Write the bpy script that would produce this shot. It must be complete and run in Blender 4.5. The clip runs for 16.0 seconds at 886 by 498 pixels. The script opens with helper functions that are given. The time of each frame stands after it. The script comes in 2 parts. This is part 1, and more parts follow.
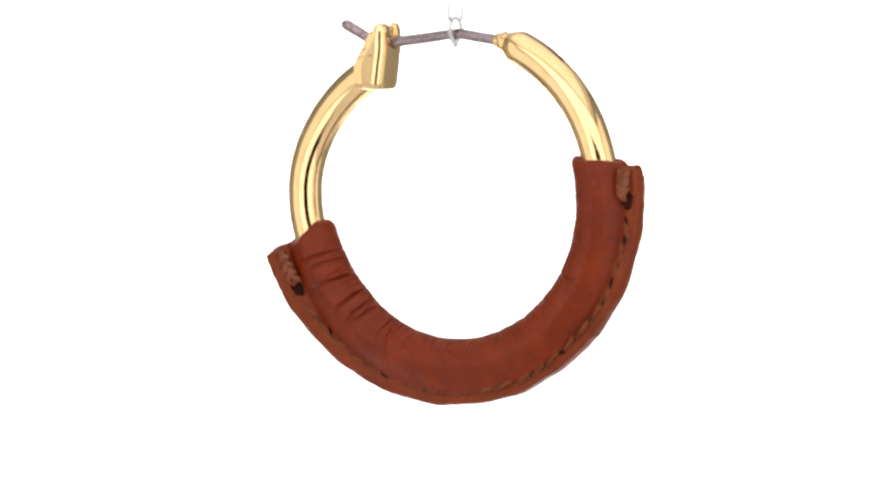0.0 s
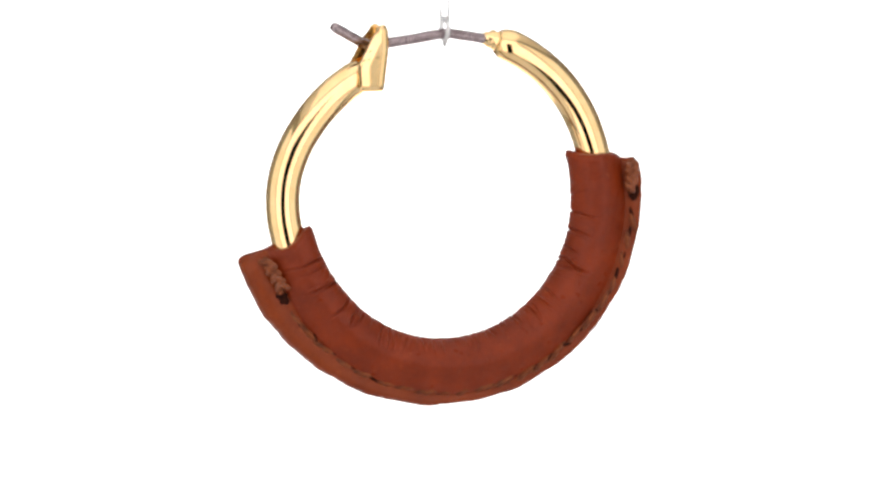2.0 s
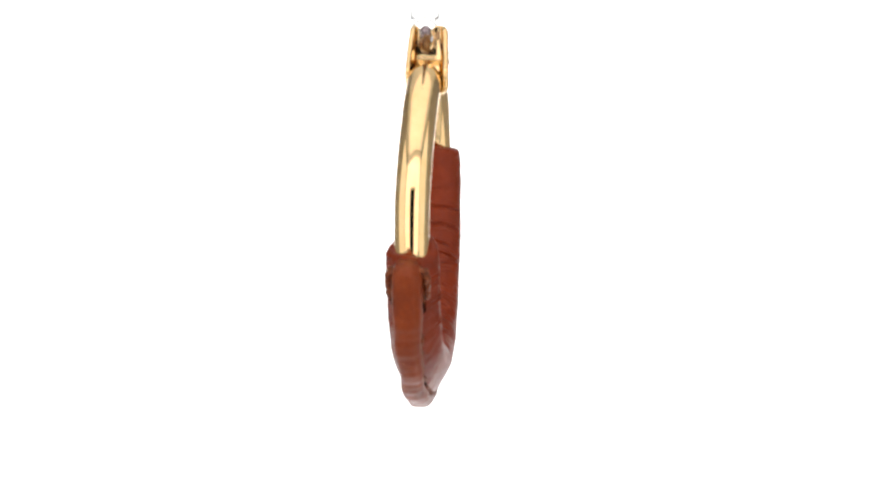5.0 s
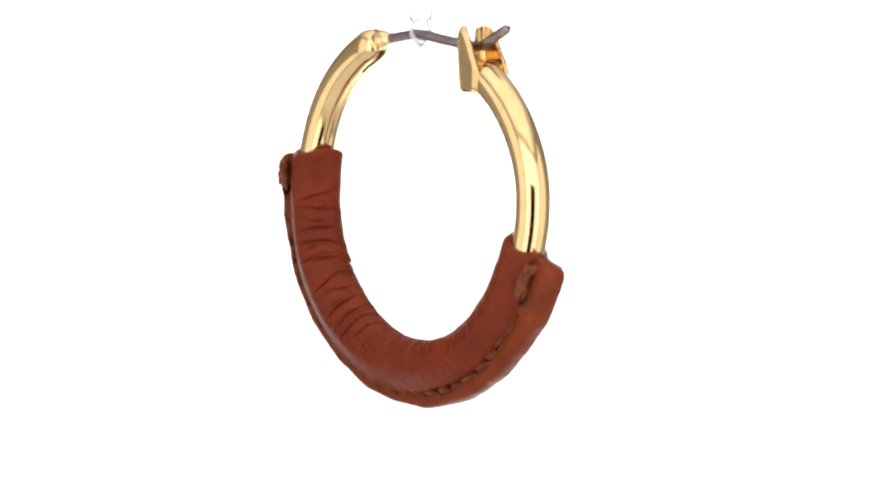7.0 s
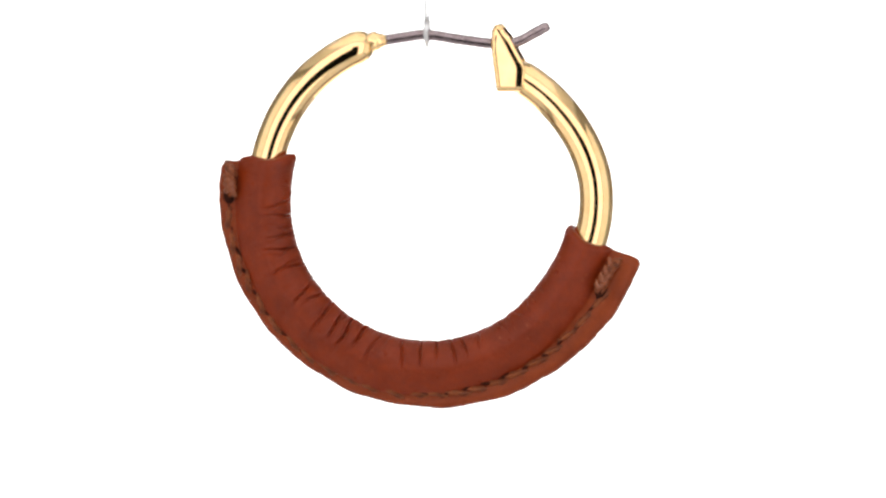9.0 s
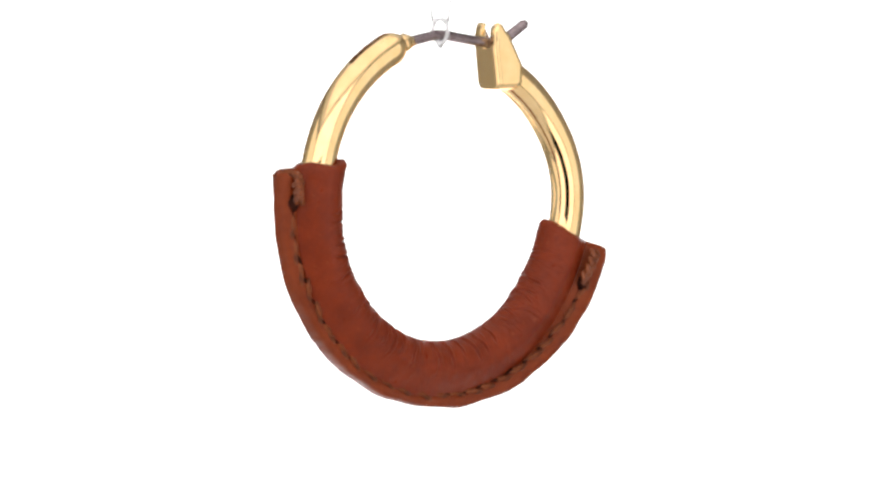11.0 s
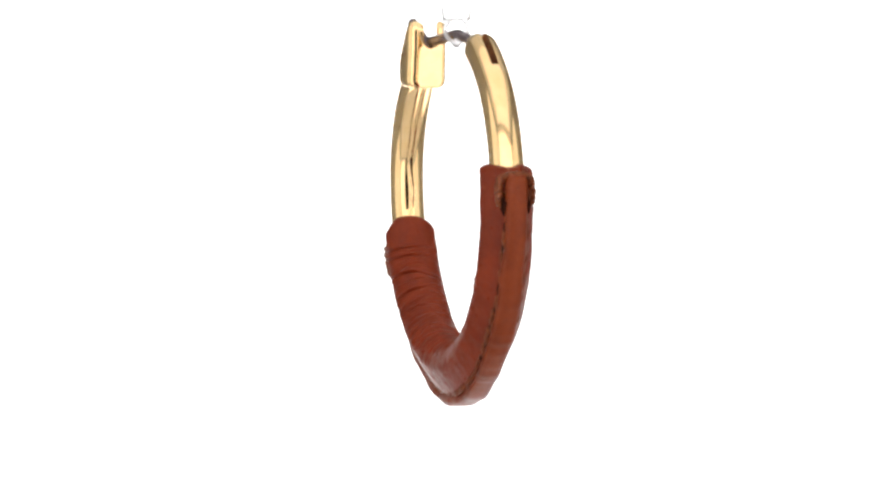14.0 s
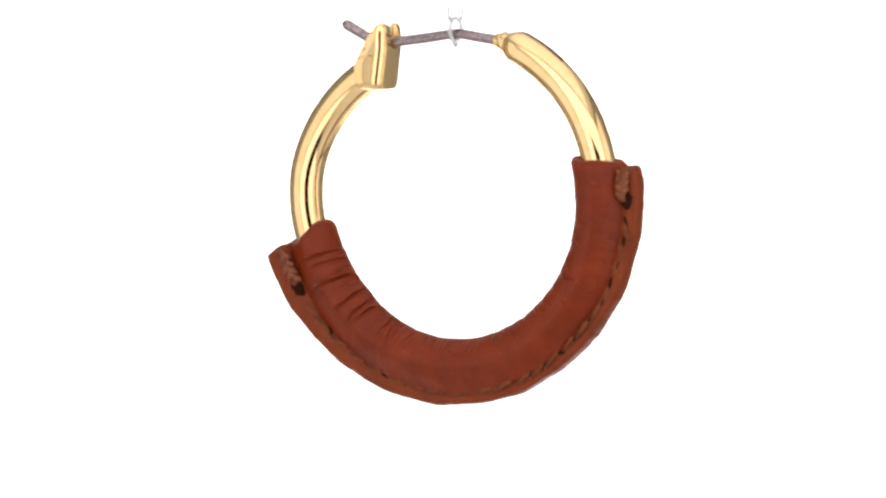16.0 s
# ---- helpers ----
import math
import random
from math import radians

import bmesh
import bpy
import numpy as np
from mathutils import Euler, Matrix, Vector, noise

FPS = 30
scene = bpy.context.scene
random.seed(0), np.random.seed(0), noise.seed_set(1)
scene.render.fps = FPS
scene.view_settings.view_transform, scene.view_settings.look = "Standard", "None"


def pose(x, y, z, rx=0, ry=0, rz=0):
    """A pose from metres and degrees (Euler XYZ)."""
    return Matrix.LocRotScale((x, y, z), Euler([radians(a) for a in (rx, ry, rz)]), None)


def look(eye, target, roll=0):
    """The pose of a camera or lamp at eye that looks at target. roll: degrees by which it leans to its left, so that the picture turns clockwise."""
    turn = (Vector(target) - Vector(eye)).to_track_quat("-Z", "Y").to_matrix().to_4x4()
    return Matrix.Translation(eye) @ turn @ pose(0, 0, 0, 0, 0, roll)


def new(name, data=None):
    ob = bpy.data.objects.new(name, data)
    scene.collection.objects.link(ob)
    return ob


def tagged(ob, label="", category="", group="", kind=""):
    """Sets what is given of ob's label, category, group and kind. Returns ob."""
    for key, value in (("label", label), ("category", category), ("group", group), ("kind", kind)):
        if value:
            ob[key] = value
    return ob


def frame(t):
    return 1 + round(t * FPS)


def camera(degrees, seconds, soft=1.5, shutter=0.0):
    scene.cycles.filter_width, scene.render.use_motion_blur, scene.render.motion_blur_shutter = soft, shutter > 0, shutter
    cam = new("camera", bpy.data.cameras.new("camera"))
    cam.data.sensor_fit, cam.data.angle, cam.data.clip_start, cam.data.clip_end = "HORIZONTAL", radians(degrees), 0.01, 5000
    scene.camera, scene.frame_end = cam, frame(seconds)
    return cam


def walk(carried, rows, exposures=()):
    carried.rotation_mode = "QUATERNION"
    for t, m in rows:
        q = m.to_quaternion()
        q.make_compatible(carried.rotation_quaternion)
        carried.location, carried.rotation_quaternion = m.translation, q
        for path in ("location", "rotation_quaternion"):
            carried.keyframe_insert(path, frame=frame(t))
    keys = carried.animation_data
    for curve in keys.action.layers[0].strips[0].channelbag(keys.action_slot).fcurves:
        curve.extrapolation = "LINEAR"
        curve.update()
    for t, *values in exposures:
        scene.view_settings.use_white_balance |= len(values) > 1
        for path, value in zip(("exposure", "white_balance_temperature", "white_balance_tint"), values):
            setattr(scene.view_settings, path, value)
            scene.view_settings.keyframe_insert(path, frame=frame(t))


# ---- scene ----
SECONDS = 16.0
U = 4.2e-5            # modelling unit of the earring: 0.042 mm
REACH = 13000 * U      # camera to the turning axis
TILT = 3.7           # the camera looks down by this much
EYE_X = 7.7 * U

# ---------------------------------------------------------------- camera
cam = camera(6.902, SECONDS, soft=2.8)
_eye = (EYE_X, -REACH * math.cos(radians(TILT)), REACH * math.sin(radians(TILT)))
_still = look(_eye, (EYE_X, 0, 0), 0.08)
walk(cam, [(0.0, _still), (SECONDS, _still)])

# ---------------------------------------------------------------- world and lamps
world = bpy.data.worlds.new("world")
scene.world = world
world.use_nodes = True
world.node_tree.nodes["Background"].inputs[0].default_value = (0.9, 0.95, 1.0, 1)
world.node_tree.nodes["Background"].inputs[1].default_value = 0.05


def softbox(name, eye, target, w, h, watts, colour=(1.0, 0.975, 0.96)):
    lamp = bpy.data.lights.new(name, "AREA")
    lamp.shape, lamp.size, lamp.size_y, lamp.energy, lamp.color = "RECTANGLE", w, h, watts, colour
    ob = new(name, lamp)
    ob.matrix_world = look(eye, target)
    return ob


for _side in (-1, 1):
    softbox("softbox_front", (_side * 0.192, -0.325, 0.0), (_side * 0.192, 0, 0.0), 0.222, 0.52, 0.40)
    softbox("softbox_side", (_side * 0.372, -0.155, 0.0), (0, -0.155, 0.0), 0.33, 0.52, 0.43)
softbox("softbox_over_slit", (0, -0.325, 0.1725), (0, 0, 0.1725), 0.158, 0.175, 0.098)
softbox("softbox_top", (0, -0.11, 0.315), (0, -0.11, 0), 0.5, 0.42, 0.335)


# ---------------------------------------------------------------- materials
def mat(name):
    m = bpy.data.materials.new(name)
    m.use_nodes = True
    nt = m.node_tree
    return m, nt, nt.nodes["Principled BSDF"]


def node(nt, kind, **values):
    n = nt.nodes.new(kind)
    for key, v in values.items():
        n.inputs[key.replace("_", " ")].default_value = v
    return n


def noise_tex(nt, scale, detail=4.0, rough=0.55, stretch=(1, 1, 1)):
    tc = nt.nodes.new("ShaderNodeTexCoord")
    mp = nt.nodes.new("ShaderNodeMapping")
    mp.inputs["Scale"].default_value = stretch
    nt.links.new(tc.outputs["Object"], mp.inputs["Vector"])
    n = node(nt, "ShaderNodeTexNoise", Scale=scale, Detail=detail, Roughness=rough)
    nt.links.new(mp.outputs[0], n.inputs["Vector"])
    return n.outputs["Fac"]


def ramp(nt, fac, stops):
    r = nt.nodes.new("ShaderNodeValToRGB")
    while len(r.color_ramp.elements) < len(stops):
        r.color_ramp.elements.new(0.5)
    for el, (p, c) in zip(r.color_ramp.elements, stops):
        el.position, el.color = p, (*c, 1) if len(c) == 3 else c
    nt.links.new(fac, r.inputs[0])
    return r.outputs[0]


def bump(nt, bsdf, fac, strength, distance):
    b = node(nt, "ShaderNodeBump", Strength=strength, Distance=distance)
    nt.links.new(fac, b.inputs["Height"])
    old = bsdf.inputs["Normal"].links
    if old:
        nt.links.new(old[0].from_socket, b.inputs["Normal"])
    nt.links.new(b.outputs[0], bsdf.inputs["Normal"])


def gold_material(name, rough_lo, rough_hi):
    m, nt, b = mat(name)
    b.inputs["Metallic"].default_value = 1.0
    nt.links.new(ramp(nt, noise_tex(nt, 900), [(0.3, (0.92, 0.630, 0.295)), (0.7, (0.955, 0.690, 0.36))]), b.inputs["Base Color"])
    nt.links.new(ramp(nt, noise_tex(nt, 2500), [(0.35, (rough_lo,) * 3), (0.7, (rough_hi,) * 3)]), b.inputs["Roughness"])
    bump(nt, b, noise_tex(nt, 700, 2), 0.06, 0.0001)
    return m


GOLD = gold_material("polished_gold", 0.055, 0.10)
GOLD_ROUGH = gold_material("cast_gold", 0.12, 0.24)
_nt = GOLD_ROUGH.node_tree
bump(_nt, _nt.nodes["Principled BSDF"], noise_tex(_nt, 3500, 3), 0.22, 0.00012)

STEEL, _nt, _b = mat("dull_steel")
_b.inputs["Metallic"].default_value = 1.0
_nt.links.new(ramp(_nt, noise_tex(_nt, 3000, 5), [(0.3, (0.20, 0.152, 0.157)), (0.7, (0.40, 0.325, 0.335))]), _b.inputs["Base Color"])
_b.inputs["Roughness"].default_value = 0.22
bump(_nt, _b, noise_tex(_nt, 6000, 3), 0.25, 0.00004)


def leather_material(name, dark, light, rough, wrinkled=False):
    m, nt, b = mat(name)
    big = ramp(nt, noise_tex(nt, 420, 5), [(0.3, dark), (0.72, light)])
    fine = ramp(nt, noise_tex(nt, 4200, 4), [(0.3, (0.90, 0.90, 0.90)), (0.7, (1.06, 1.06, 1.06))])
    mix = nt.nodes.new("ShaderNodeMix")
    mix.data_type, mix.blend_type = "RGBA", "MULTIPLY"
    mix.inputs[0].default_value = 1.0
    nt.links.new(big, mix.inputs[6])
    nt.links.new(fine, mix.inputs[7])
    scuff = nt.nodes.new("ShaderNodeMix")
    scuff.data_type, scuff.blend_type = "RGBA", "MIX"
    nt.links.new(ramp(nt, noise_tex(nt, 2300, 6, 0.7), [(0.63, (0, 0, 0)), (0.74, (0.5, 0.5, 0.5))]), scuff.inputs[0])
    nt.links.new(mix.outputs[2], scuff.inputs[6])
    scuff.inputs[7].default_value = (0.42, 0.12, 0.05, 1)
    nt.links.new(scuff.outputs[2], b.inputs["Base Color"])
    nt.links.new(ramp(nt, noise_tex(nt, 1500), [(0.3, (rough - 0.07,) * 3), (0.7, (rough + 0.08,) * 3)]), b.inputs["Roughness"])
    b.inputs["Specular IOR Level"].default_value = 0.20
    vor = node(nt, "ShaderNodeTexVoronoi", Scale=6500.0)
    tc = nt.nodes.new("ShaderNodeTexCoord")
    nt.links.new(tc.outputs["Object"], vor.inputs["Vector"])
    bump(nt, b, vor.outputs["Distance"], 0.12, 0.00006)
    bump(nt, b, noise_tex(nt, 1500, 4), 0.34, 0.00010)
    if wrinkled:
        # fine wrinkles that run across the sleeve, by its own coordinates
        uv = nt.nodes.new("ShaderNodeUVMap")
        for scale, stretch, strength in ((0.16, (1, 0.22, 1), 0.30), (0.42, (1, 0.45, 1), 0.22)):
            mp = nt.nodes.new("ShaderNodeMapping")
            mp.inputs["Scale"].default_value = stretch
            n = node(nt, "ShaderNodeTexNoise", Scale=scale, Detail=3.0, Roughness=0.6, Distortion=0.6)
            nt.links.new(uv.outputs[0], mp.inputs["Vector"])
            nt.links.new(mp.outputs[0], n.inputs["Vector"])
            bump(nt, b, n.outputs["Fac"], strength, 0.00012)
    return m


LEATHER = leather_material("tan_leather", (0.154, 0.0180, 0.0031), (0.226, 0.0280, 0.0048), 0.34, True)
LEATHER_EDGE = leather_material("cut_leather", (0.164, 0.0255, 0.0045), (0.236, 0.0395, 0.0070), 0.40)

# thread brown, darkened to hold the shade of the seam groove
THREAD, _nt, _b = mat("brown_thread")
_nt.links.new(ramp(_nt, noise_tex(_nt, 2600, 4), [(0.3, (0.075, 0.0160, 0.0038)), (0.7, (0.235, 0.056, 0.0135))]), _b.inputs["Base Color"])
_b.inputs["Roughness"].default_value = 0.5
_b.inputs["Specular IOR Level"].default_value = 0.25
bump(_nt, _b, noise_tex(_nt, 9000, 3), 0.4, 0.00006)

# lighter, glossier copy of the thread; the braid's highlights are in its colour
BRAID, _nt, _b = mat("lighter_brown_thread")
_nt.links.new(ramp(_nt, noise_tex(_nt, 2600, 4), [(0.3, (0.105, 0.021, 0.0036)), (0.7, (0.27, 0.061, 0.0105))]), _b.inputs["Base Color"])
_b.inputs["Roughness"].default_value = 0.30
_b.inputs["Specular IOR Level"].default_value = 0.5
bump(_nt, _b, noise_tex(_nt, 9000, 3), 0.3, 0.00005)

# near-black colour that stands for the shade in stitch and needle holes
HOLE_SHADE, _nt, _b = mat("shade_in_holes")
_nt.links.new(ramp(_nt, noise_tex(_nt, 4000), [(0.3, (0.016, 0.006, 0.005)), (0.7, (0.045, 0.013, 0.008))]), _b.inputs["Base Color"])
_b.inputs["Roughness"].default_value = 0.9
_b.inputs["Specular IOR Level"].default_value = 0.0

MILKY, _nt, _b = mat("cloudy_plastic")
_b.inputs["Base Color"].default_value = (0.92, 0.92, 0.93, 1)
_b.inputs["Transmission Weight"].default_value = 0.55
_b.inputs["IOR"].default_value = 1.42
_b.inputs["Roughness"].default_value = 0.25
bump(_nt, _b, noise_tex(_nt, 2500, 3), 0.3, 0.0001)

CLEAR, _nt, _b = mat("clear_plastic")
_b.inputs["Base Color"].default_value = (0.99, 0.99, 0.995, 1)
_b.inputs["Transmission Weight"].default_value = 1.0
_b.inputs["IOR"].default_value = 1.12
_b.inputs["Roughness"].default_value = 0.05
bump(_nt, _b, noise_tex(_nt, 300, 2), 0.1, 0.0001)

OXIDE, _nt, _b = mat("tarnished_recess")
_nt.links.new(ramp(_nt, noise_tex(_nt, 4000), [(0.3, (0.16, 0.05, 0.02)), (0.7, (0.50, 0.22, 0.09))]), _b.inputs["Base Color"])
_b.inputs["Metallic"].default_value = 0.7
_b.inputs["Roughness"].default_value = 0.45

WHITE, _nt, _b = mat("white_fabric")
_nt.links.new(ramp(_nt, noise_tex(_nt, 12, 5), [(0.3, (0.78, 0.78, 0.78)), (0.7, (0.84, 0.84, 0.84))]), _b.inputs["Base Color"])
_b.inputs["Roughness"].default_value = 0.9
bump(_nt, _b, noise_tex(_nt, 900, 3), 0.2, 0.0004)

GREY, _nt, _b = mat("grey_fabric")
_nt.links.new(ramp(_nt, noise_tex(_nt, 12, 5), [(0.3, (0.30, 0.29, 0.28)), (0.7, (0.36, 0.35, 0.34))]), _b.inputs["Base Color"])
_b.inputs["Roughness"].default_value = 0.9
bump(_nt, _b, noise_tex(_nt, 900, 3), 0.2, 0.0004)

DARK, _nt, _b = mat("dark_studio_wall")
_nt.links.new(ramp(_nt, noise_tex(_nt, 8, 5), [(0.3, (0.012, 0.011, 0.011)), (0.7, (0.02, 0.019, 0.018))]), _b.inputs["Base Color"])
_b.inputs["Roughness"].default_value = 0.9

# pure white comes from the sweep's own emission; no lamp stands behind it
GLOWING, _nt, _b = mat("glowing_white_sweep")
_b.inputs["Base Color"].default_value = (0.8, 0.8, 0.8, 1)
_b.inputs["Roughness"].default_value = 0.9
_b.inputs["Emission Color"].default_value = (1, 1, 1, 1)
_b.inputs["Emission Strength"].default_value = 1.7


# ---------------------------------------------------------------- mesh helpers
def mesh_from(name, bm, material, smooth=True):
    bmesh.ops.recalc_face_normals(bm, faces=bm.faces)
    me = bpy.data.meshes.new(name)
    bm.to_mesh(me)
    bm.free()
    me.materials.append(material)
    for p in me.polygons:
        p.use_smooth = smooth
    return me


def part(name, bm, material, parent, label="", smooth=True):
    ob = new(name, mesh_from(name, bm, material, smooth))
    ob.parent = parent
    if label:
        tagged(ob, label)
    return ob


def box(bm, lo, hi):
    r = bmesh.ops.create_cube(bm, size=1)
    for v in r["verts"]:
        v.co = Vector([lo[i] + (v.co[i] + 0.5) * (hi[i] - lo[i]) for i in range(3)])
    return r["verts"]


def skin(bm, rings, cap=True):
    """Joins rings of points into a tube."""
    rows = [[bm.verts.new(p) for p in ring] for ring in rings]
    n = len(rows[0])
    for a, b in zip(rows, rows[1:]):
        for i in range(n):
            bm.faces.new((a[i], a[(i + 1) % n], b[(i + 1) % n], b[i]))
    if cap:
        bm.faces.new(rows[0])
        bm.faces.new(rows[-1][::-1])
    return rows


def sweep(bm, points, radius, n=20, cap=True, up=Vector((0, 1, 0))):
    """A round rod along points; radius(i, angle) in units."""
    rings = []
    for i, p in enumerate(points):
        t = (points[min(i + 1, len(points) - 1)] - points[max(i - 1, 0)]).normalized()
        s = t.cross(up).normalized()
        w = s.cross(t).normalized()
        rings.append([(p + (s * math.cos(a) + w * math.sin(a)) * radius(i, a)) * U
                      for a in [2 * math.pi * k / n for k in range(n)]])
    return skin(bm, rings, cap)


def spline(knots, steps):
    """Catmull-Rom through the knots."""
    k = [Vector(p) for p in knots]
    k = [2 * k[0] - k[1]] + k + [2 * k[-1] - k[-2]]
    out = []
    for i in range(1, len(k) - 2):
        for j in range(steps):
            t = j / steps
            a, b, c, d = k[i - 1:i + 3]
            out.append(0.5 * (2 * b + (c - a) * t + (2 * a - 5 * b + 4 * c - d) * t * t + (3 * b - a - 3 * c + d) * t ** 3))
    out.append(k[-2])
    return out


def outline_plate(bm, outline, y0, y1, bevel):
    """An outline in the hoop's plane, given depth from y0 to y1, with rounded edges."""
    tmp = bmesh.new()
    a = [tmp.verts.new(Vector((x, y0, z)) * U) for x, z in outline]
    b = [tmp.verts.new(Vector((x, y1, z)) * U) for x, z in outline]
    n = len(a)
    tmp.faces.new(a)
    tmp.faces.new(b[::-1])
    for i in range(n):
        tmp.faces.new((a[i], b[i], b[(i + 1) % n], a[(i + 1) % n]))
    bmesh.ops.recalc_face_normals(tmp, faces=tmp.faces)
    bmesh.ops.bevel(tmp, geom=tmp.edges[:], offset=bevel * U, segments=3, affect="EDGES", profile=0.5)
    me = bpy.data.meshes.new("tmp")
    tmp.to_mesh(me)
    tmp.free()
    bm.from_mesh(me)
    bpy.data.meshes.remove(me)


# ---------------------------------------------------------------- the light tent
def setting():
    bm = bmesh.new(); box(bm, (-0.42, 0.42, -0.30), (0.42, 0.44, 0.34))
    tagged(part("wall_north", bm, GREY, None, smooth=False), "grey fabric back of a light tent", "wall", kind="structure")
    # the glowing floor strip is out of view, added for sheen on the leather
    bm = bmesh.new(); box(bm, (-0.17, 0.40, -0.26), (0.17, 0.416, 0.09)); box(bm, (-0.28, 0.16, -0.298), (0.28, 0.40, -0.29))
    tagged(part("backdrop", bm, GLOWING, None, smooth=False), "plain white studio sweep made to glow, with an unseen floor strip", "backdrop", kind="structure")
    bm = bmesh.new(); box(bm, (-0.42, -0.34, -0.32), (0.42, 0.42, -0.30))
    tagged(part("floor", bm, WHITE, None, smooth=False), "white fabric floor of a light tent", "floor", kind="structure")
    bm = bmesh.new(); box(bm, (-0.42, -0.34, 0.32), (0.42, 0.42, 0.34))
    tagged(part("ceiling", bm, WHITE, None, smooth=False), "white fabric ceiling of a light tent", "ceiling", kind="structure")
    for name, x in (("wall_west", -0.40), ("wall_east", 0.38)):
        bm = bmesh.new(); box(bm, (x, -0.34, -0.30), (x + 0.02, 0.42, 0.32))
        tagged(part(name, bm, GREY, None, smooth=False), "grey fabric side of a light tent", "wall", kind="structure")
    bm = bmesh.new()
    box(bm, (-0.38, -0.34, -0.30), (-SLIT, -0.33, 0.32))
    box(bm, (SLIT, -0.34, -0.30), (0.38, -0.33, 0.32))
    box(bm, (-SLIT, -0.34, SLIT_TOP), (SLIT, -0.33, 0.32))
    tagged(part("wall_south", bm, WHITE, None, smooth=False), "white tent front with a camera slit", "wall", kind="structure")
    bm = bmesh.new()
    box(bm, (-0.60, -1.2, -0.40), (-0.58, -0.345, 0.40))
    box(bm, (0.58, -1.2, -0.40), (0.60, -0.345, 0.40))
    box(bm, (-0.58, -1.2, 0.38), (0.58, -0.345, 0.40))
    box(bm, (-0.58, -1.2, -0.40), (0.58, -0.345, -0.38))
    box(bm, (-0.58, -1.22, -0.38), (0.58, -1.2, 0.38))
    tagged(part("wall_studio", bm, DARK, None, smooth=False), "unlit dark studio behind the tent", "wall", kind="structure")


SLIT, SLIT_TOP = 0.080, 0.085

# ---------------------------------------------------------------- the earring
PLANE = 27.0                    # the hoop's plane lies this far off the turning axis
CX, CZ = 20.0, 80.0             # centre of the hoop
_PHI = [-190, -170, -150, -90, -30, 0, 17, 28.5, 40.6, 54, 64, 72]
_RAD = [303, 298, 290, 288, 288, 288, 290.5, 296, 300.5, 303, 304, 304.5]
_PHI_L = [-182, -194.5, -207, -221.3, -234, -245]
_RAD_L = [302.5, 301, 293.5, 287, 280, 274.5]


# the hoop is sprung a little out of one plane
_SIDE_PHI = [-236, -210, -182, -150, -90, -30, 17, 65]
_SIDE = [9, 12, 17.5, 20.5, 28.5, 38, 39.8, 38.5]


def hoop_radius(phi):
    xs = _PHI_L[::-1] + _PHI[1:]
    ys = _RAD_L[::-1] + _RAD[1:]
    return float(np.mean([np.interp(phi + d, xs, ys) for d in (-8, -4, 0, 4, 8)]))


def hoop(phi, r=None, b=0.0, extra=0.0):
    """A point on the hoop's centre line at the angle phi, pushed out by extra and aside by b."""
    r = (hoop_radius(phi) if r is None else r) + extra
    x = CX + r * math.cos(radians(phi))
    y = float(np.interp(phi, _SIDE_PHI, _SIDE))
    return Vector((x, y + b, CZ - 0.8 - 0.0057 * x + r * math.sin(radians(phi))))


def gold_hoop(parent):
    bm = bmesh.new()
    phis = [-236 + i * 307.2 / 420 for i in range(421)]
    pts = [hoop(p) for p in phis]
    n = len(pts)

    def rad(i, a):
        left = min(1.0, i / 4)
        k = (n - 1 - i)
        seam = (1.8 + 4.6 * max(0.0, 1 - i / 42)) * math.exp(-((((a + math.pi) % (2 * math.pi)) - math.pi - 0.12 * noise.noise(Vector((i * 0.06, 1, 2)))) / 0.10) ** 2)
        return (30.6 - seam) * (1 - 0.36 * max(0.0, 1 - k / 8) ** 2.4) * (0.85 + 0.15 * left)
    sweep(bm, pts, rad, 72)
    ob = part("hoop_tube", bm, GOLD, parent, "polished gold tube")
    # slot for the hinge at the free end
    cut = bmesh.new()
    for p0, p1, lo, hi, half in ((51.0, 73, 6, 45, 6.6), (62.5, 73, -45, 9, 6.0), (57.0, 66, -45, -20, 3.0)):
        ring = []
        for p in np.linspace(p0, p1, 6):
            c = hoop(float(p))
            out = Vector((math.cos(radians(p)), 0, math.sin(radians(p))))
            ring.append([(c + out * o + Vector((0, s * half, 0))) * U for o, s in ((lo, -1), (lo, 1), (hi, 1), (hi, -1))])
        skin(cut, ring)
    tool = new("tool", mesh_from("tool", cut, OXIDE, False))
    mod = ob.modifiers.new("slot", "BOOLEAN")
    mod.operation, mod.object, mod.solver = "DIFFERENCE", tool, "EXACT"
    mod.use_self, mod.material_mode = True, "TRANSFER"
    done = bpy.data.meshes.new_from_object(ob.evaluated_get(bpy.context.evaluated_depsgraph_get()))
    ob.modifiers.clear()
    ob.data = done
    bpy.data.objects.remove(tool)
    return ob


def post_line():
    knots = [(-196, 397), (-172, 384), (-146, 370), (-122, 362.5), (-90, 365), (-40, 371.5), (18, 380), (56, 376), (101, 369)]
    return spline([(x, 27.4 + (x - 18) * 0.115, z) for x, z in knots], 8)


def post(parent):
    bm = bmesh.new()
    pts = post_line()
    sweep(bm, pts, lambda i, a: 9.6 * min(1.0, 0.62 + 0.2 * i), 18)
    part("post", bm, STEEL, parent, "dull grey steel ear wire")


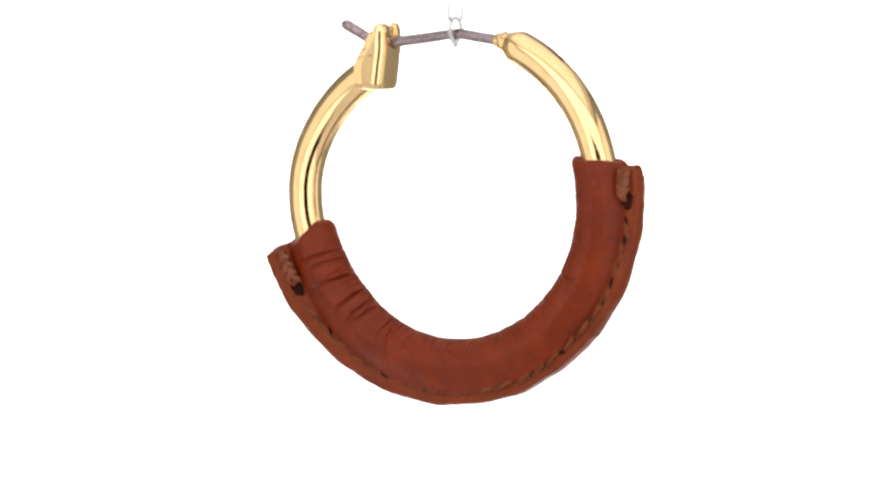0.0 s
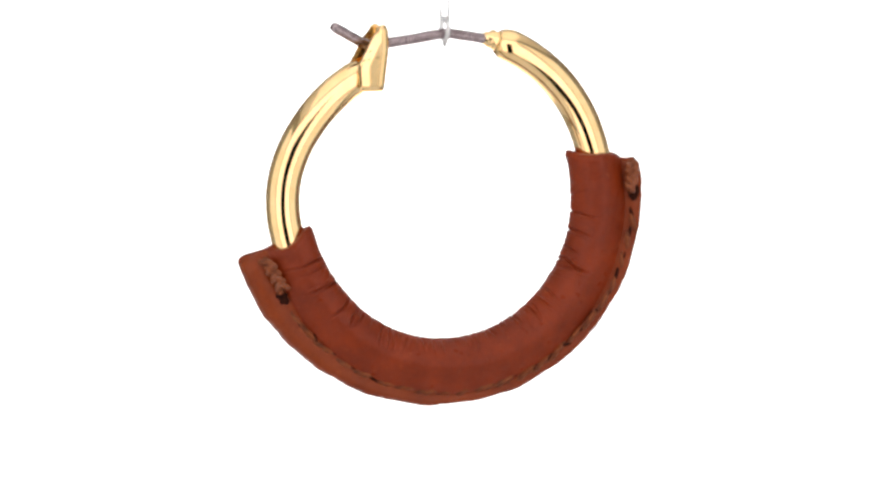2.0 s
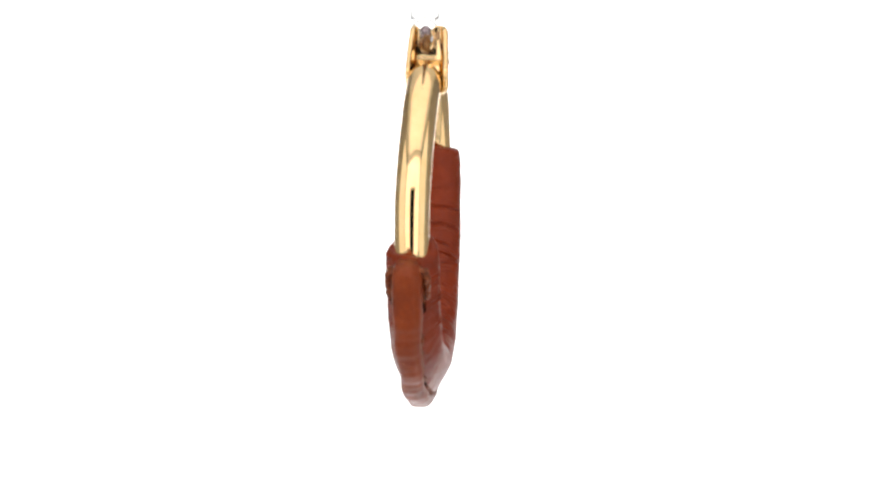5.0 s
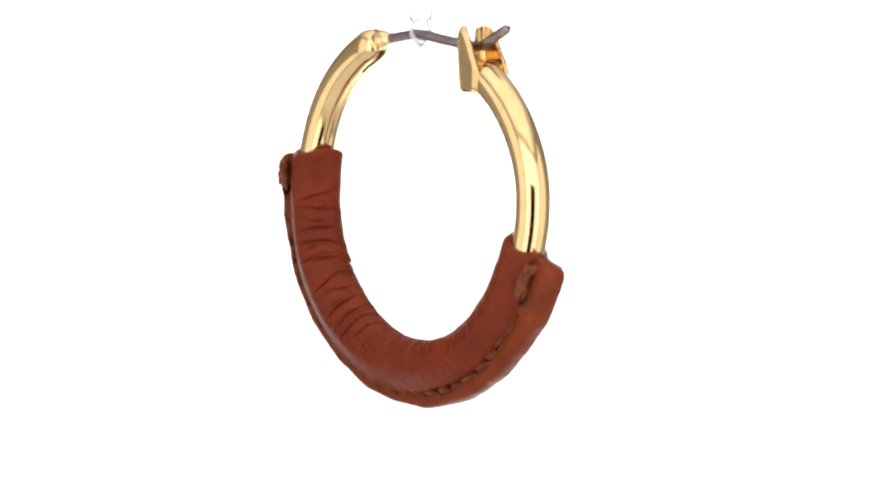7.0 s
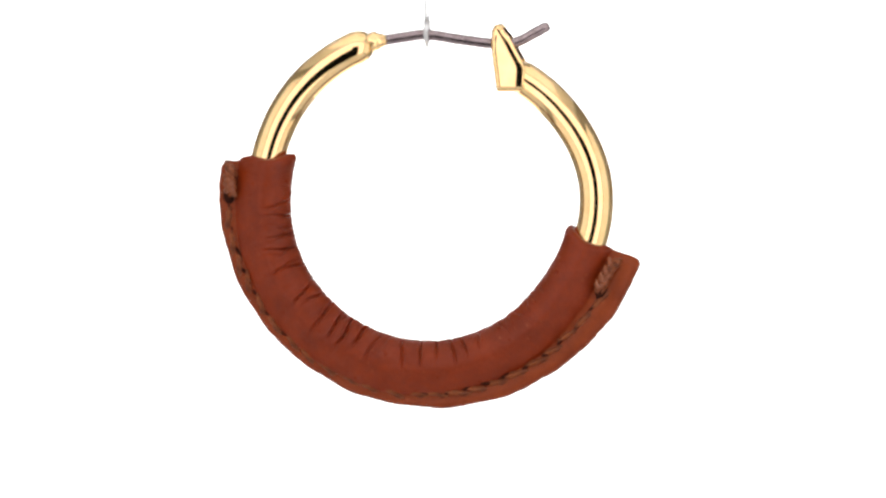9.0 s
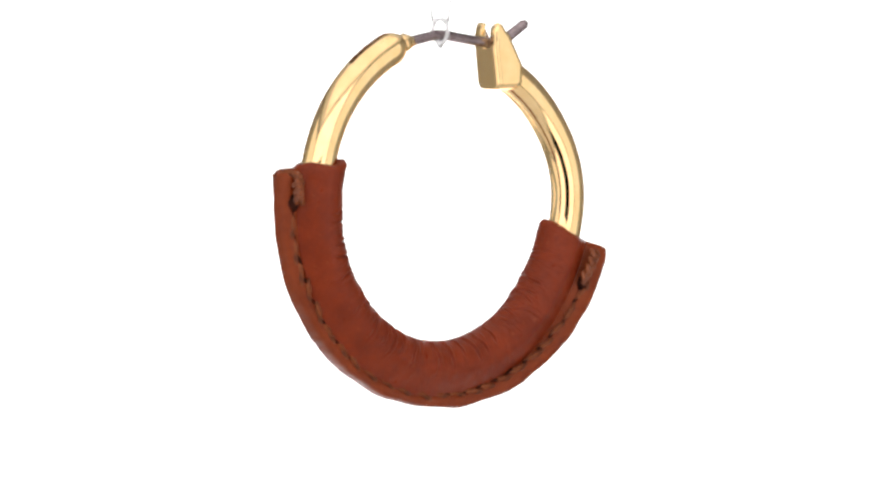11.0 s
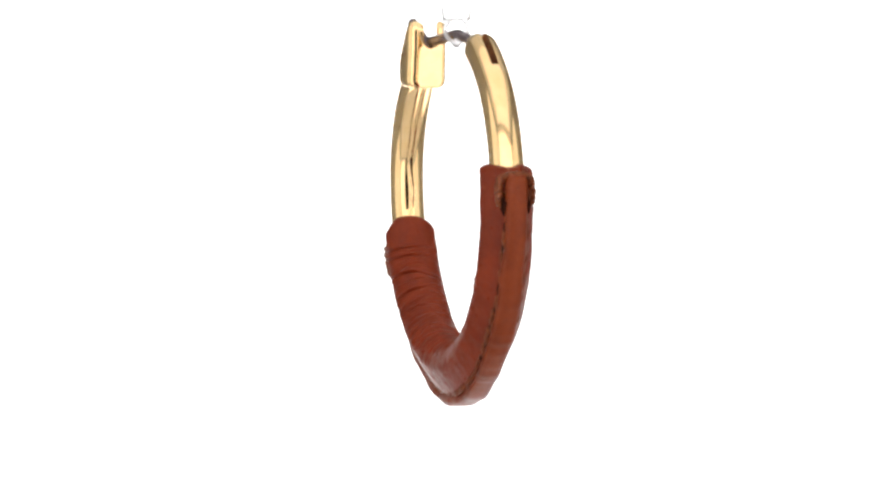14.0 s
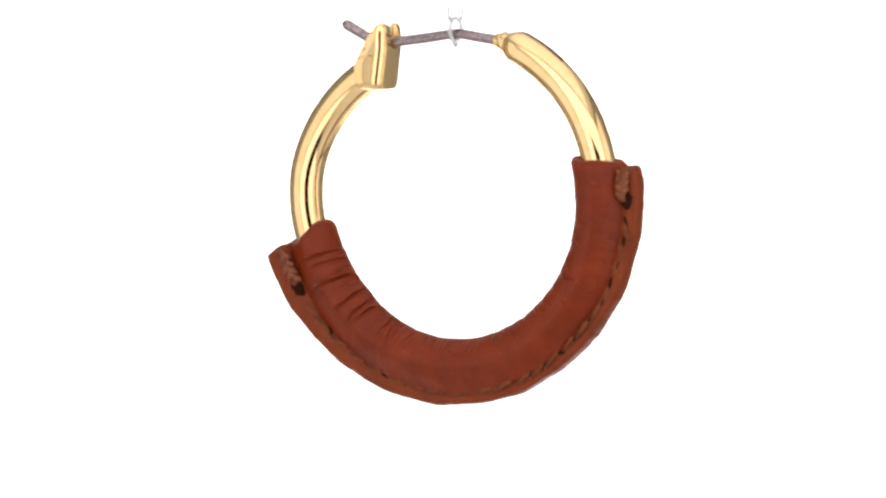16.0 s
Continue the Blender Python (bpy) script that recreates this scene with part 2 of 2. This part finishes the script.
def hinge(parent):
    bm = bmesh.new()
    pts = spline([(90, 36.5, 370.5), (100, 38, 369.5), (110, 39, 368), (128, 39.5, 363)], 7)
    sweep(bm, pts, lambda i, a: (9.4 + 8.6 * min(1.0, i / 15) ** 0.8) * (1 + 0.05 * math.sin(3 * a + 0.6 * i) + 0.05 * math.sin(4 * a - 0.9 * i)), 11)
    # tongue that sits in the slot
    tongue = [(126, 376), (140, 372), (158, 362), (172, 346), (160, 340), (140, 350), (124, 356)]
    outline_plate(bm, tongue, 39.5 - 3.4, 39.5 + 3.4, 1.0)
    part("hinge", bm, GOLD_ROUGH, parent, "rough cast gold hinge knuckle")


CATCH_X, CATCH_Y, SHEET = -4.0, 6.0, 11.5


def catch_side(x):
    """Half the catch's width at x: it opens a little towards the back."""
    return 33.5 + 6.8 * (-92 - x) / 58


def catch_ring(z):
    """The bent sheet of the catch at one height: outer face, then inner face."""
    front = -92 - max(0.0, 352 - z) * 0.125 - 0.03 * max(0.0, z - 386) ** 1.8
    back = float(np.interp(z, [279, 281, 288, 322, 331, 396.5, 398], [-139, -143, -150, -152.5, -149, -114.5, -113.5]))
    faces = []
    for inset, corner, far in ((0.0, 18.0, 9.0), (SHEET, 6.5, 2.0)):
        half = lambda x: catch_side(x) - inset - (3.4 * max(0.0, 1 - (x - back) / 19) ** 2 if inset == 0 else 0.0)
        f = front - inset
        run = [back + (f - corner - back) * (i / 13) ** 1.4 for i in range(14)]
        row = [(x, -half(x)) for x in run]
        w = half(f - corner)
        row += [(f - corner + corner * math.sin(a), -w + corner - corner * math.cos(a)) for a in [math.pi / 2 * i / 9 for i in range(1, 9)]]
        row += [(f, -w + corner + (2 * w - far - corner) * i / 6) for i in range(7)]
        row += [(f - far + far * math.cos(a), w - far + far * math.sin(a)) for a in [math.pi / 2 * i / 6 for i in range(1, 6)]]
        row += [(x, half(x)) for x in [back + (f - far - back) * (i / 13) ** 1.4 for i in range(13, -1, -1)]]
        faces.append(row)
    loop = faces[0] + faces[1][::-1]
    return [Vector((x + CATCH_X, y + CATCH_Y, z)) * U for x, y in loop]


def catch(parent):
    bm = bmesh.new()
    zs = [279.5 + (398.5 - 279.5) * i / 30 for i in range(31)]
    skin(bm, [catch_ring(z) for z in zs])
    ob = part("catch", bm, GOLD, parent, "gold saddle catch with two prongs")
    # round-bottomed notch for the wire
    cut = bmesh.new()
    low, mid, half = 354.0, 5.5, 11.5
    shape = [(mid - half, 410), (mid - half, low + half)]
    shape += [(mid - half * math.cos(a), low + half - half * math.sin(a)) for a in [math.pi * i / 10 for i in range(1, 10)]]
    shape += [(mid + half, low + half), (mid + half, 410)]
    skin(cut, [[Vector((x + CATCH_X, y + CATCH_Y, z)) * U for y, z in shape] for x in (-180, -60)])
    tool = new("tool", mesh_from("tool", cut, GOLD, False))
    mod = ob.modifiers.new("notch", "BOOLEAN")
    mod.operation, mod.object, mod.solver, mod.use_self = "DIFFERENCE", tool, "EXACT", True
    done = bpy.data.meshes.new_from_object(ob.evaluated_get(bpy.context.evaluated_depsgraph_get()))
    ob.modifiers.clear()
    ob.data = done
    bpy.data.objects.remove(tool)
    bm = bmesh.new()
    bm.from_mesh(done)
    bmesh.ops.remove_doubles(bm, verts=bm.verts, dist=0.25 * U)
    sharp = [e for e in bm.edges if len(e.link_faces) == 2 and e.calc_face_angle(0) > 0.7]
    bmesh.ops.bevel(bm, geom=sharp, offset=3.4 * U, segments=4, affect="EDGES", profile=0.5, clamp_overlap=False)
    # rounded prong tops, and a rounded lower corner of the front plate
    for v in bm.verts:
        x, y, z = v.co.x / U - CATCH_X, v.co.y / U - CATCH_Y, v.co.z / U
        up = max(0.0, min(1.0, (z - 372) / 24))
        centre, hw = (-19.5, 14.0) if y < 5 else (25.5, 8.5)
        drop = 5.0 * min(1.3, abs(x + 104) / 10) ** 2 + 4.0 * min(1.2, abs(y - centre) / hw) ** 2
        v.co.z -= (drop - 1.0) * up * up * U
        if z < 293:
            v.co.y -= 9.0 * (1 - max(0.0, z - 279.5) / 13.5) ** 2 * y / 33 * U
    for e in bm.edges:
        e.smooth = len(e.link_faces) != 2 or e.calc_face_angle(0) < 0.9
    for f in bm.faces:
        f.smooth = True
    bm.to_mesh(done)
    bm.free()
    ob.modifiers.new("normals", "WEIGHTED_NORMAL").keep_sharp = True
    # the floor between the cheeks, which grips the tube
    bm = bmesh.new()
    outline_plate(bm, [(-107, 340), (-140, 330), (-146, 292), (-112, 288)], CATCH_Y - 22, CATCH_Y + 22, 2.0)
    part("catch_floor", bm, GOLD_ROUGH, ob)
    # tooling marks on one cheek
    for x, z, half, lean_z in ((-143, 336.5, 5.0, 1.5), (-133, 338.5, 3.0, 0.3), (-120, 340.5, 6.0, 0.8), (-131, 352, 3.5, 2.6)):
        bm = bmesh.new()
        y = CATCH_Y - catch_side(x)
        sweep(bm, [Vector((x + CATCH_X + half * k / 3, y - 0.12 * half * k / 3, z + lean_z * k / 3)) for k in range(-3, 4)],
              lambda i, a: 0.9 * (1 - 0.75 * abs(i - 3) / 3), 8)
        part("tool_mark", bm, OXIDE, ob)


# leather sleeve: creases run across the inner side
_rng = random.Random(7)
CREASES = []
_p = -160.0
while _p < 12:
    CREASES.append((_p, _rng.uniform(-0.7, 0.7), _rng.uniform(0.35, 0.8), _rng.choice((1.0, 1.6, 2.2, 3.0)), _rng.uniform(0.4, 0.65), _rng.uniform(-8, 8)))
    _p += _rng.choice((1.8, 2.4, 3.2, 4.4, 5.6))

# deep folds: on the front of one arm and on the back and inner side of the other
for _p, _a, _d, _w in ((-158.5, -0.75, 5.5, 1.1), (-155.5, -0.55, 5.0, 0.9), (-146, -0.6, 5.5, 0.9), (-139.5, -0.5, 6.5, 1.1), (-134, -0.55, 5.0, 0.8), (-128, -0.4, 6.0, 1.0),
                       (-121, -0.3, 4.5, 0.8), (-114, 0.2, 4.0, 0.7), (-107, 0.5, 4.5, 0.7), (-101, 0.5, 4.0, 0.6), (-95, 0.4, 4.5, 0.7), (-88, 0.5, 4.5, 0.7),
                       (-80, 0.45, 5.0, 0.8), (-72, 0.5, 5.0, 0.8), (-65, 0.4, 5.5, 0.9), (-58, 0.5, 5.5, 0.9), (-52, 0.3, 6.0, 1.0), (-46, 0.4, 6.0, 1.0),
                       (-40, 0.2, 6.0, 1.1), (-33, 0.4, 6.5, 1.1), (-25, 0.2, 6.0, 1.0), (-19, 0.4, 6.0, 1.1), (-12, 0.2, 5.0, 1.0), (-4, 0.1, 5.5, 1.1), (3, 0.3, 3.5, 0.9)):
    CREASES.append((_p, _a, _w * _rng.uniform(0.75, 1.1), _d * _rng.uniform(0.7, 1.15), _rng.uniform(0.34, 0.5), _rng.uniform(-7, 7)))


def sleeve_dent(phi, alpha):
    """How far the leather sinks at phi along the hoop and alpha round it (0: inner side)."""
    d = 0.0
    for p, a0, spread, depth, width, slant in CREASES:
        if abs(phi - p) > 9:
            continue
        u = (phi - p - slant * alpha * 0.35 - 1.5 * noise.noise(Vector((alpha * 1.3, p, 0)))) / width
        if abs(u) > 3.5:
            continue
        v = (alpha - a0) / spread
        if abs(v) < 1.6:
            w = max(0.0, 1 - (v / 1.6) ** 2) * (0.32 + 0.68 * min(1.0, abs(alpha) / 0.8))
            d += 1.65 * depth * w * (math.exp(-1.6 * abs(u)) - 0.30 * math.exp(-(abs(u) - 2) ** 2))
    return d


def sleeve(parent):
    bm = bmesh.new()
    n_l, n_a = 900, 80
    rings = []
    for i in range(n_l + 1):
        s = i / n_l
        ring = []
        for k in range(n_a):
            al = 2 * math.pi * k / n_a               # 0 faces the hoop's centre
            al = al if al <= math.pi else al - 2 * math.pi
            inner = (1 + math.cos(al)) / 2
            end_r = 15.1 + 7.0 * min(inner, 0.84) + 0.8 * math.sin(3 * al + 1) - 1.8 * math.sin(al) ** 2
            end_l = -166.8 - 6.2 * min(inner, 0.84) + 0.7 * math.sin(2 * al) + 2.6 * math.sin(al) ** 2
            phi = end_l + (end_r - end_l) * s
            r = 46.5 + 1.5 * noise.noise(Vector((phi * 0.09, al * 0.8, 3.1))) + 1.0 * noise.noise(Vector((phi * 0.3, al * 2, 9.0)))
            r += float(np.interp(phi, [-105, -75, -40, 0, 15], [0, 2.5, 4, 2.5, 2.2])) * inner
            r -= sleeve_dent(phi, al)
            r -= 0.9 * inner * abs(noise.noise(Vector((phi * 0.5 + 1.2 * noise.noise(Vector((phi * 0.15, al * 1.2, 7.0))), al * 1.1, 21.0))))
            lip = min(s, 1 - s) * n_l
            r -= 5.0 * max(0.0, 1 - lip / 9) ** 2.2
            out = -r * math.cos(al)
            side = r * math.sin(al)
            # pinched together towards the seam
            if out > 0:
                x = min(1.0, out / r)
                pinch = float(np.interp(phi, [-165, -130, -80, -30, 10], [0.76, 0.72, 0.60, 0.66, 0.78]))
                side = math.copysign(r * (1 - pinch * x ** 1.35) * min(1.0, (1 - x) / 0.03) ** 0.5, side)
                out += 5 * x * x
            ring.append(hoop(phi, extra=out - 1.5, b=side) * U)
        rings.append(ring)
    # turned-in ends with a visible thickness
    def inset(ring, f, shift):
        c = sum((Vector(p) for p in ring), Vector()) / len(ring)
        return [c + (Vector(p) - c) * f + shift for p in ring]
    def along(ring, nxt):
        return (sum((Vector(p) for p in ring), Vector()) - sum((Vector(p) for p in nxt), Vector())) / len(ring)
    d0, d1 = along(rings[0], rings[3]).normalized(), along(rings[-1], rings[-4]).normalized()
    first = [inset(rings[0], 0.62, -d0 * 14 * U), inset(rings[0], 0.64, -d0 * 2 * U), inset(rings[0], 0.80, d0 * 1.5 * U)]
    last = [inset(rings[-1], 0.80, d1 * 1.5 * U), inset(rings[-1], 0.64, -d1 * 2 * U), inset(rings[-1], 0.62, -d1 * 14 * U)]
    skin(bm, first + rings + last, cap=False)
    ob = part("sleeve", bm, LEATHER, parent, "creased tan leather sleeve round the hoop")
    # coordinates along and round the sleeve, in units
    grid = ob.data.uv_layers.new(name="along_round")
    for poly in ob.data.polygons:
        ks = [ob.data.loops[i].vertex_index % n_a for i in poly.loop_indices]
        wrap = max(ks) - min(ks) > n_a / 2
        for i, k in zip(poly.loop_indices, ks):
            ring = ob.data.loops[i].vertex_index // n_a
            grid.data[i].uv = (ring * 1.05, (k + (n_a if wrap and k < n_a / 2 else 0)) * 290 / n_a)
    return ob


def flap_outer(phi):
    """Distance of the seam's cut edge from the hoop's centre."""
    # circle about another centre
    cx, cz, R = 3.0 - CX, 97.0 - CZ, 382.5
    c, s = math.cos(radians(phi)), math.sin(radians(phi))
    bq = cx * c + cz * s
    r = bq + math.sqrt(bq * bq - cx * cx - cz * cz + R * R)
    r += float(np.interp(phi, [-165, -138, -90, -50, -20, 10], [0, -5, -7, -3.5, -0.5, 1]))
    return r + 2.8 * noise.noise(Vector((phi * 0.11, 0, 5))) + 1.3 * noise.noise(Vector((phi * 0.4, 3, 5)))


def lean(phi):
    """The seam does not stand quite straight."""
    return float(np.interp(phi, [-168, -150, -130, -100, -70, -45, -10, 14], [1, 6, 7, 4, -2, -6.5, -5, -3]))


def seam_flap(parent):
    bm = bmesh.new()
    n_l = 300
    rings = []
    for i in range(n_l + 1):
        s = i / n_l
        ring = []
        for k in range(24):
            a = 2 * math.pi * k / 24
            w = math.cos(a)           # -1 root, +1 cut edge
            b = math.sin(a)
            e = (w + 1) / 2
            end_r, end_l = 15.4 - 4.4 * e, -167.2 + (2.4 - 1.5 * b) * e
            phi = end_l + (end_r - end_l) * s
            root, edge = hoop_radius(phi) + 28, flap_outer(phi)
            sq = lambda v, p: math.copysign(abs(v) ** p, v)
            rr = (root + edge) / 2 + (edge - root) / 2 * sq(w, 0.55)
            half = (11.5 + 10.0 * min(1.0, max(0.0, (rr - root) / 26 - 0.35))) + 0.8 * noise.noise(Vector((phi * 0.15, w * 2, 1)))
            wave = lean(phi) * (0.6 + 0.4 * w) + 2.6 * noise.noise(Vector((phi * 0.09, 4, 2)))
            half *= 1 - 0.16 * max(0.0, w)
            half += float(np.interp(phi, [-155, -125, -100, -70, -35, -5], [5.5, 0.5, 0.0, 2.0, 4.0, 0.0]))
            lip = min(1.0, 0.75 + 0.25 * min(s, 1 - s) * n_l / 4)
            ring.append(hoop(phi, r=rr, b=(half * sq(b, 0.5) + wave) * lip) * U)
        rings.append(ring)
    skin(bm, rings)
    return part("seam_flap", bm, LEATHER_EDGE, parent, "folded leather seam with cut edge")


def stitch_radius(phi):
    return float(np.interp(phi, [-165, -153, -135, -90, -45, -5, 12], [356, 352, 341, 333, 335, 348, 352]))


def stitch_mesh(name, length, thick, material):
    """A short twisted thread along x, its face to y."""
    bm = bmesh.new()
    rings = []
    for i in range(13):
        s = i / 12
        x = (s - 0.5) * length
        env = thick * (math.sin(math.pi * (0.08 + 0.84 * s)) ** 0.5)
        tw = s * 7.0
        bow = 2.0 * math.sin(math.pi * s)
        rings.append([Vector((x, -bow - env * 0.75 * math.cos(a) * (1 + 0.22 * math.cos(2 * a + 2 * tw)),
                              env * math.sin(a) * (1 + 0.22 * math.cos(2 * a + 2 * tw)))) * U
                      for a in [2 * math.pi * k / 12 for k in range(12)]])
    skin(bm, rings)
    return mesh_from(name, bm, material)


def stitches(parent):
    rng = random.Random(3)
    meshes = [stitch_mesh("stitch", L, w, THREAD) for L, w in ((48, 4.8), (40, 4.2), (44, 5.4), (50, 4.6), (36, 5.0))]
    # dark solid slugs between the stitches, painted as shade in the gaps
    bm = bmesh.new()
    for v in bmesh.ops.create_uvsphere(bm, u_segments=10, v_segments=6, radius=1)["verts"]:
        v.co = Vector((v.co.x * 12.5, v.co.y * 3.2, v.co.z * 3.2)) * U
    pit = mesh_from("needle_hole_shade", bm, HOLE_SHADE)
    for side in (-1, 1):
        phi = -152.0
        while phi < -1:
            r = stitch_radius(phi) + rng.uniform(-1.5, 1.5)
            ob = new("stitch", rng.choice(meshes))
            ob.parent = parent
            p = hoop(phi, r=r, b=side * (18.4 + float(np.interp(phi, [-150, -125, -100, -70, -35, -5], [4, 0.5, 0.5, 2, 3.5, 0]))) + 0.7 * lean(phi)) * U
            along = Vector((-math.sin(radians(phi)), 0, math.cos(radians(phi))))
            face = Vector((0, side, 0))
            up = along.cross(-face)
            m = Matrix((along, -face, up)).transposed().to_4x4()
            ob.matrix_basis = Matrix.Translation(p) @ m @ pose(0, rng.uniform(0.3, 3.0) * U, 0, rng.uniform(-25, 25), rng.uniform(2, 20) * side, rng.uniform(-6, 6))
            step = rng.uniform(5.6, 7.6)
            c = hoop(phi + step / 2 + rng.uniform(-0.8, 0.8), r=stitch_radius(phi + step / 2) + rng.uniform(-5, 1), b=side * (16.8 + float(np.interp(phi, [-150, -125, -100, -70, -35, -5], [4, 0.5, 0.5, 2, 3.5, 0]))) + 0.7 * lean(phi)) * U
            hole = new("needle_hole_shade", pit)
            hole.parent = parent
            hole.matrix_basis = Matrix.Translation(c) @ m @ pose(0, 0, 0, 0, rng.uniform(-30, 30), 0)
            phi += step


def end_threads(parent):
    """The braided thread that goes over each end of the seam, and dark lumps for the shade in the holes beside it."""
    turn_mesh = stitch_mesh("thread_turn", 25, 5.2, BRAID)
    for phi0, phi1, phi2, deep, aside in ((3.0, 8.0, 11.4, 28.0, -2.0), (-153.5, -159.5, -164.0, 32.0, 3.0)):
        for strand in range(2):
            knots = []
            for side in (-1, 1):
                row = [(phi0, stitch_radius(phi0) - 6, deep - 8), (phi1, stitch_radius(phi1) - 9, deep), ((phi1 + phi2) / 2, stitch_radius(phi1) - 6, deep), (phi2, stitch_radius(phi2) - 1, deep - 6)]
                row = [hoop(p, r=r, b=side * b + aside) for p, r, b in row]
                knots += row if side < 0 else [hoop(phi2 + (0.6 if phi2 > 0 else -0.5), r=stitch_radius(phi2) + 4, b=aside)] + row[::-1]
            pts = spline(knots, 14)
            for i, p in enumerate(pts):
                turn = i * 0.21 + strand * math.pi
                mid = math.sin(math.pi * i / (len(pts) - 1)) ** 0.5
                swing = Vector((math.cos(turn) * math.cos(radians(phi1)), 0.62 * math.sin(turn), math.cos(turn) * math.sin(radians(phi1))))
                pts[i] = p + swing * (1.0 + 4.0 * mid)
            bm = bmesh.new()
            sweep(bm, pts, lambda i, a: 5.6 * (1 + 0.12 * math.cos(3 * a + i * 1.1)), 12, up=Vector((0.3, 0.2, 0.93)))
            part("end_thread", bm, THREAD, parent, "brown thread over the seam's end")
        for side in (-1, 1):
            for k in range(7):
                s = (k + 0.5) / 7
                ph = phi0 + (phi2 - phi0) * (0.12 + 0.83 * s)
                along = Vector((-math.sin(radians(ph)), 0, math.cos(radians(ph)))) * (1 if phi0 > 0 else -1)
                face = Vector((0, side, 0))
                m = Matrix((along, -face, along.cross(-face))).transposed().to_4x4()
                swell = math.sin(math.pi * (0.2 + 0.65 * s))
                c = hoop(ph, r=stitch_radius(ph) - (8 if phi0 > 0 else 13) + 6 * s + (3.5 if k % 2 else -3.5), b=side * (deep - 3.5 + 5.5 * swell) + aside) * U
                ob = new("thread_turn", turn_mesh)
                ob.parent = parent
                ob.matrix_basis = Matrix.Translation(c) @ m @ pose(0, 0, 0, 0, (34 if k % 2 else -34) + 8 * math.sin(3.1 * k + side), 10 * math.sin(2.3 * k))
        # solid lump whose dark colour stands for the shaded hole by the braid
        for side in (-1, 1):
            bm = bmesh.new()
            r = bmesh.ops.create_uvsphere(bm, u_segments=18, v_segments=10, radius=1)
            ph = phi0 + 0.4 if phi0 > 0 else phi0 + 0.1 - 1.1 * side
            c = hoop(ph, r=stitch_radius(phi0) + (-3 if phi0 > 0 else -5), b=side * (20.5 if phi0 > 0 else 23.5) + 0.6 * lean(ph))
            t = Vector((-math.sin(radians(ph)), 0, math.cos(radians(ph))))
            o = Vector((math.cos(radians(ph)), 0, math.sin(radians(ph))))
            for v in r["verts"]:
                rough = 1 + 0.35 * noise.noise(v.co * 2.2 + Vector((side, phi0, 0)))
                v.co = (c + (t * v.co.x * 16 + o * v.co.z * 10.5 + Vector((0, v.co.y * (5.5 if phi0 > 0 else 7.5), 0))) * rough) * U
            part("stitch_hole_shade", bm, HOLE_SHADE, parent, "dark lump standing for the shade in a stitch hole")


def earring():
    top = new("earring")
    tagged(top, "gold hoop earring with stitched tan leather sleeve, hanging open-wired", "earring")
    gold_hoop(top)
    post(top)
    hinge(top)
    catch(top)
    body = sleeve(top)
    seam_flap(top)
    stitches(body)
    end_threads(body)
    return top


# ---------------------------------------------------------------- the clear hanger
def hanger():
    top = new("hanger")
    tagged(top, "clear plastic strip with a round eye holding the wire", "hanger")
    bm = bmesh.new()
    cz, hole, a0 = 387.5, 17.5, 18.5
    n = 72
    layers = []
    for sign in (-1, 1):
        inner, middle, outer = [], [], []
        for k in range(n):
            t = 2 * math.pi * k / n
            c, s = math.cos(t), math.sin(t)
            tip = 8.0 * math.exp(-(c / 0.30) ** 2) if s < 0 else 0.0
            horn = 9.0 * max(math.exp(-((t - b) / 0.13) ** 2) for b in (0.80, math.pi - 0.80))
            ro = 24.0 + 0.6 * noise.noise(Vector((3 * c, 3 * s, 0))) + tip + horn
            thin = 1 / (1 + 0.12 * (tip + horn))
            for ring, rr, h in ((inner, hole, 2.2), (middle, (hole + 24) / 2, 4.6), (outer, ro, 2.4 * thin)):
                ring.append(bm.verts.new(Vector((a0 + sign * h, PLANE + rr * c, cz + rr * s)) * U))
        layers.append((inner, middle, outer))
    (i0, m0, o0), (i1, m1, o1) = layers
    for k in range(n):
        j = (k + 1) % n
        for p, q in ((i0, m0), (m0, o0), (o0, o1), (o1, m1), (m1, i1), (i1, i0)):
            bm.faces.new((p[k], p[j], q[j], q[k]))
    part("eye", bm, MILKY, top)
    # the strip widens upwards; its edges are a little thicker than the film
    low, high = cz + 21, 0.318 / U
    wide = lambda z: 23.0 + min(16.0, 0.165 * (z - low))
    zs = [low, low + 20, low + 60, low + 100, 1200, 3000, high]
    bm = bmesh.new()
    skin(bm, [[Vector((a0 + sx * 0.5, PLANE + sy * wide(z), z)) * U for sx, sy in ((-1, -1), (1, -1), (1, 1), (-1, 1))] for z in zs])
    part("strip", bm, CLEAR, top, smooth=False)
    for sy in (-1, 1):
        bm = bmesh.new()
        sweep(bm, [Vector((a0, PLANE + sy * wide(z), z - (4 if z == low else 0))) for z in zs], lambda i, a: 2.3, 10)
        part("strip_edge", bm, MILKY, top)
    return top


# ---------------------------------------------------------------- what moves
TURN_START, TURN_PERIOD = -28.6, 16.031
# the motor does not run quite evenly
LAG_T = [0, 3, 4, 6.5, 9, 11.5, 13.3, 14.5, 16]
LAG = [0.0, 0.1, 0.4, 0.5, 0.7, 0.0, -0.5, -0.4, 0.2]


def motions():
    steps = [i * 0.5 for i in range(33)]
    rows = [(t, pose(0, 0, 0, 0, 0, TURN_START + 360.0 * t / TURN_PERIOD + float(np.interp(t, LAG_T, LAG)))) for t in steps]
    walk(EARRING, rows)
    walk(HANGER, rows)


setting()
EARRING = earring()
HANGER = hanger()
motions()
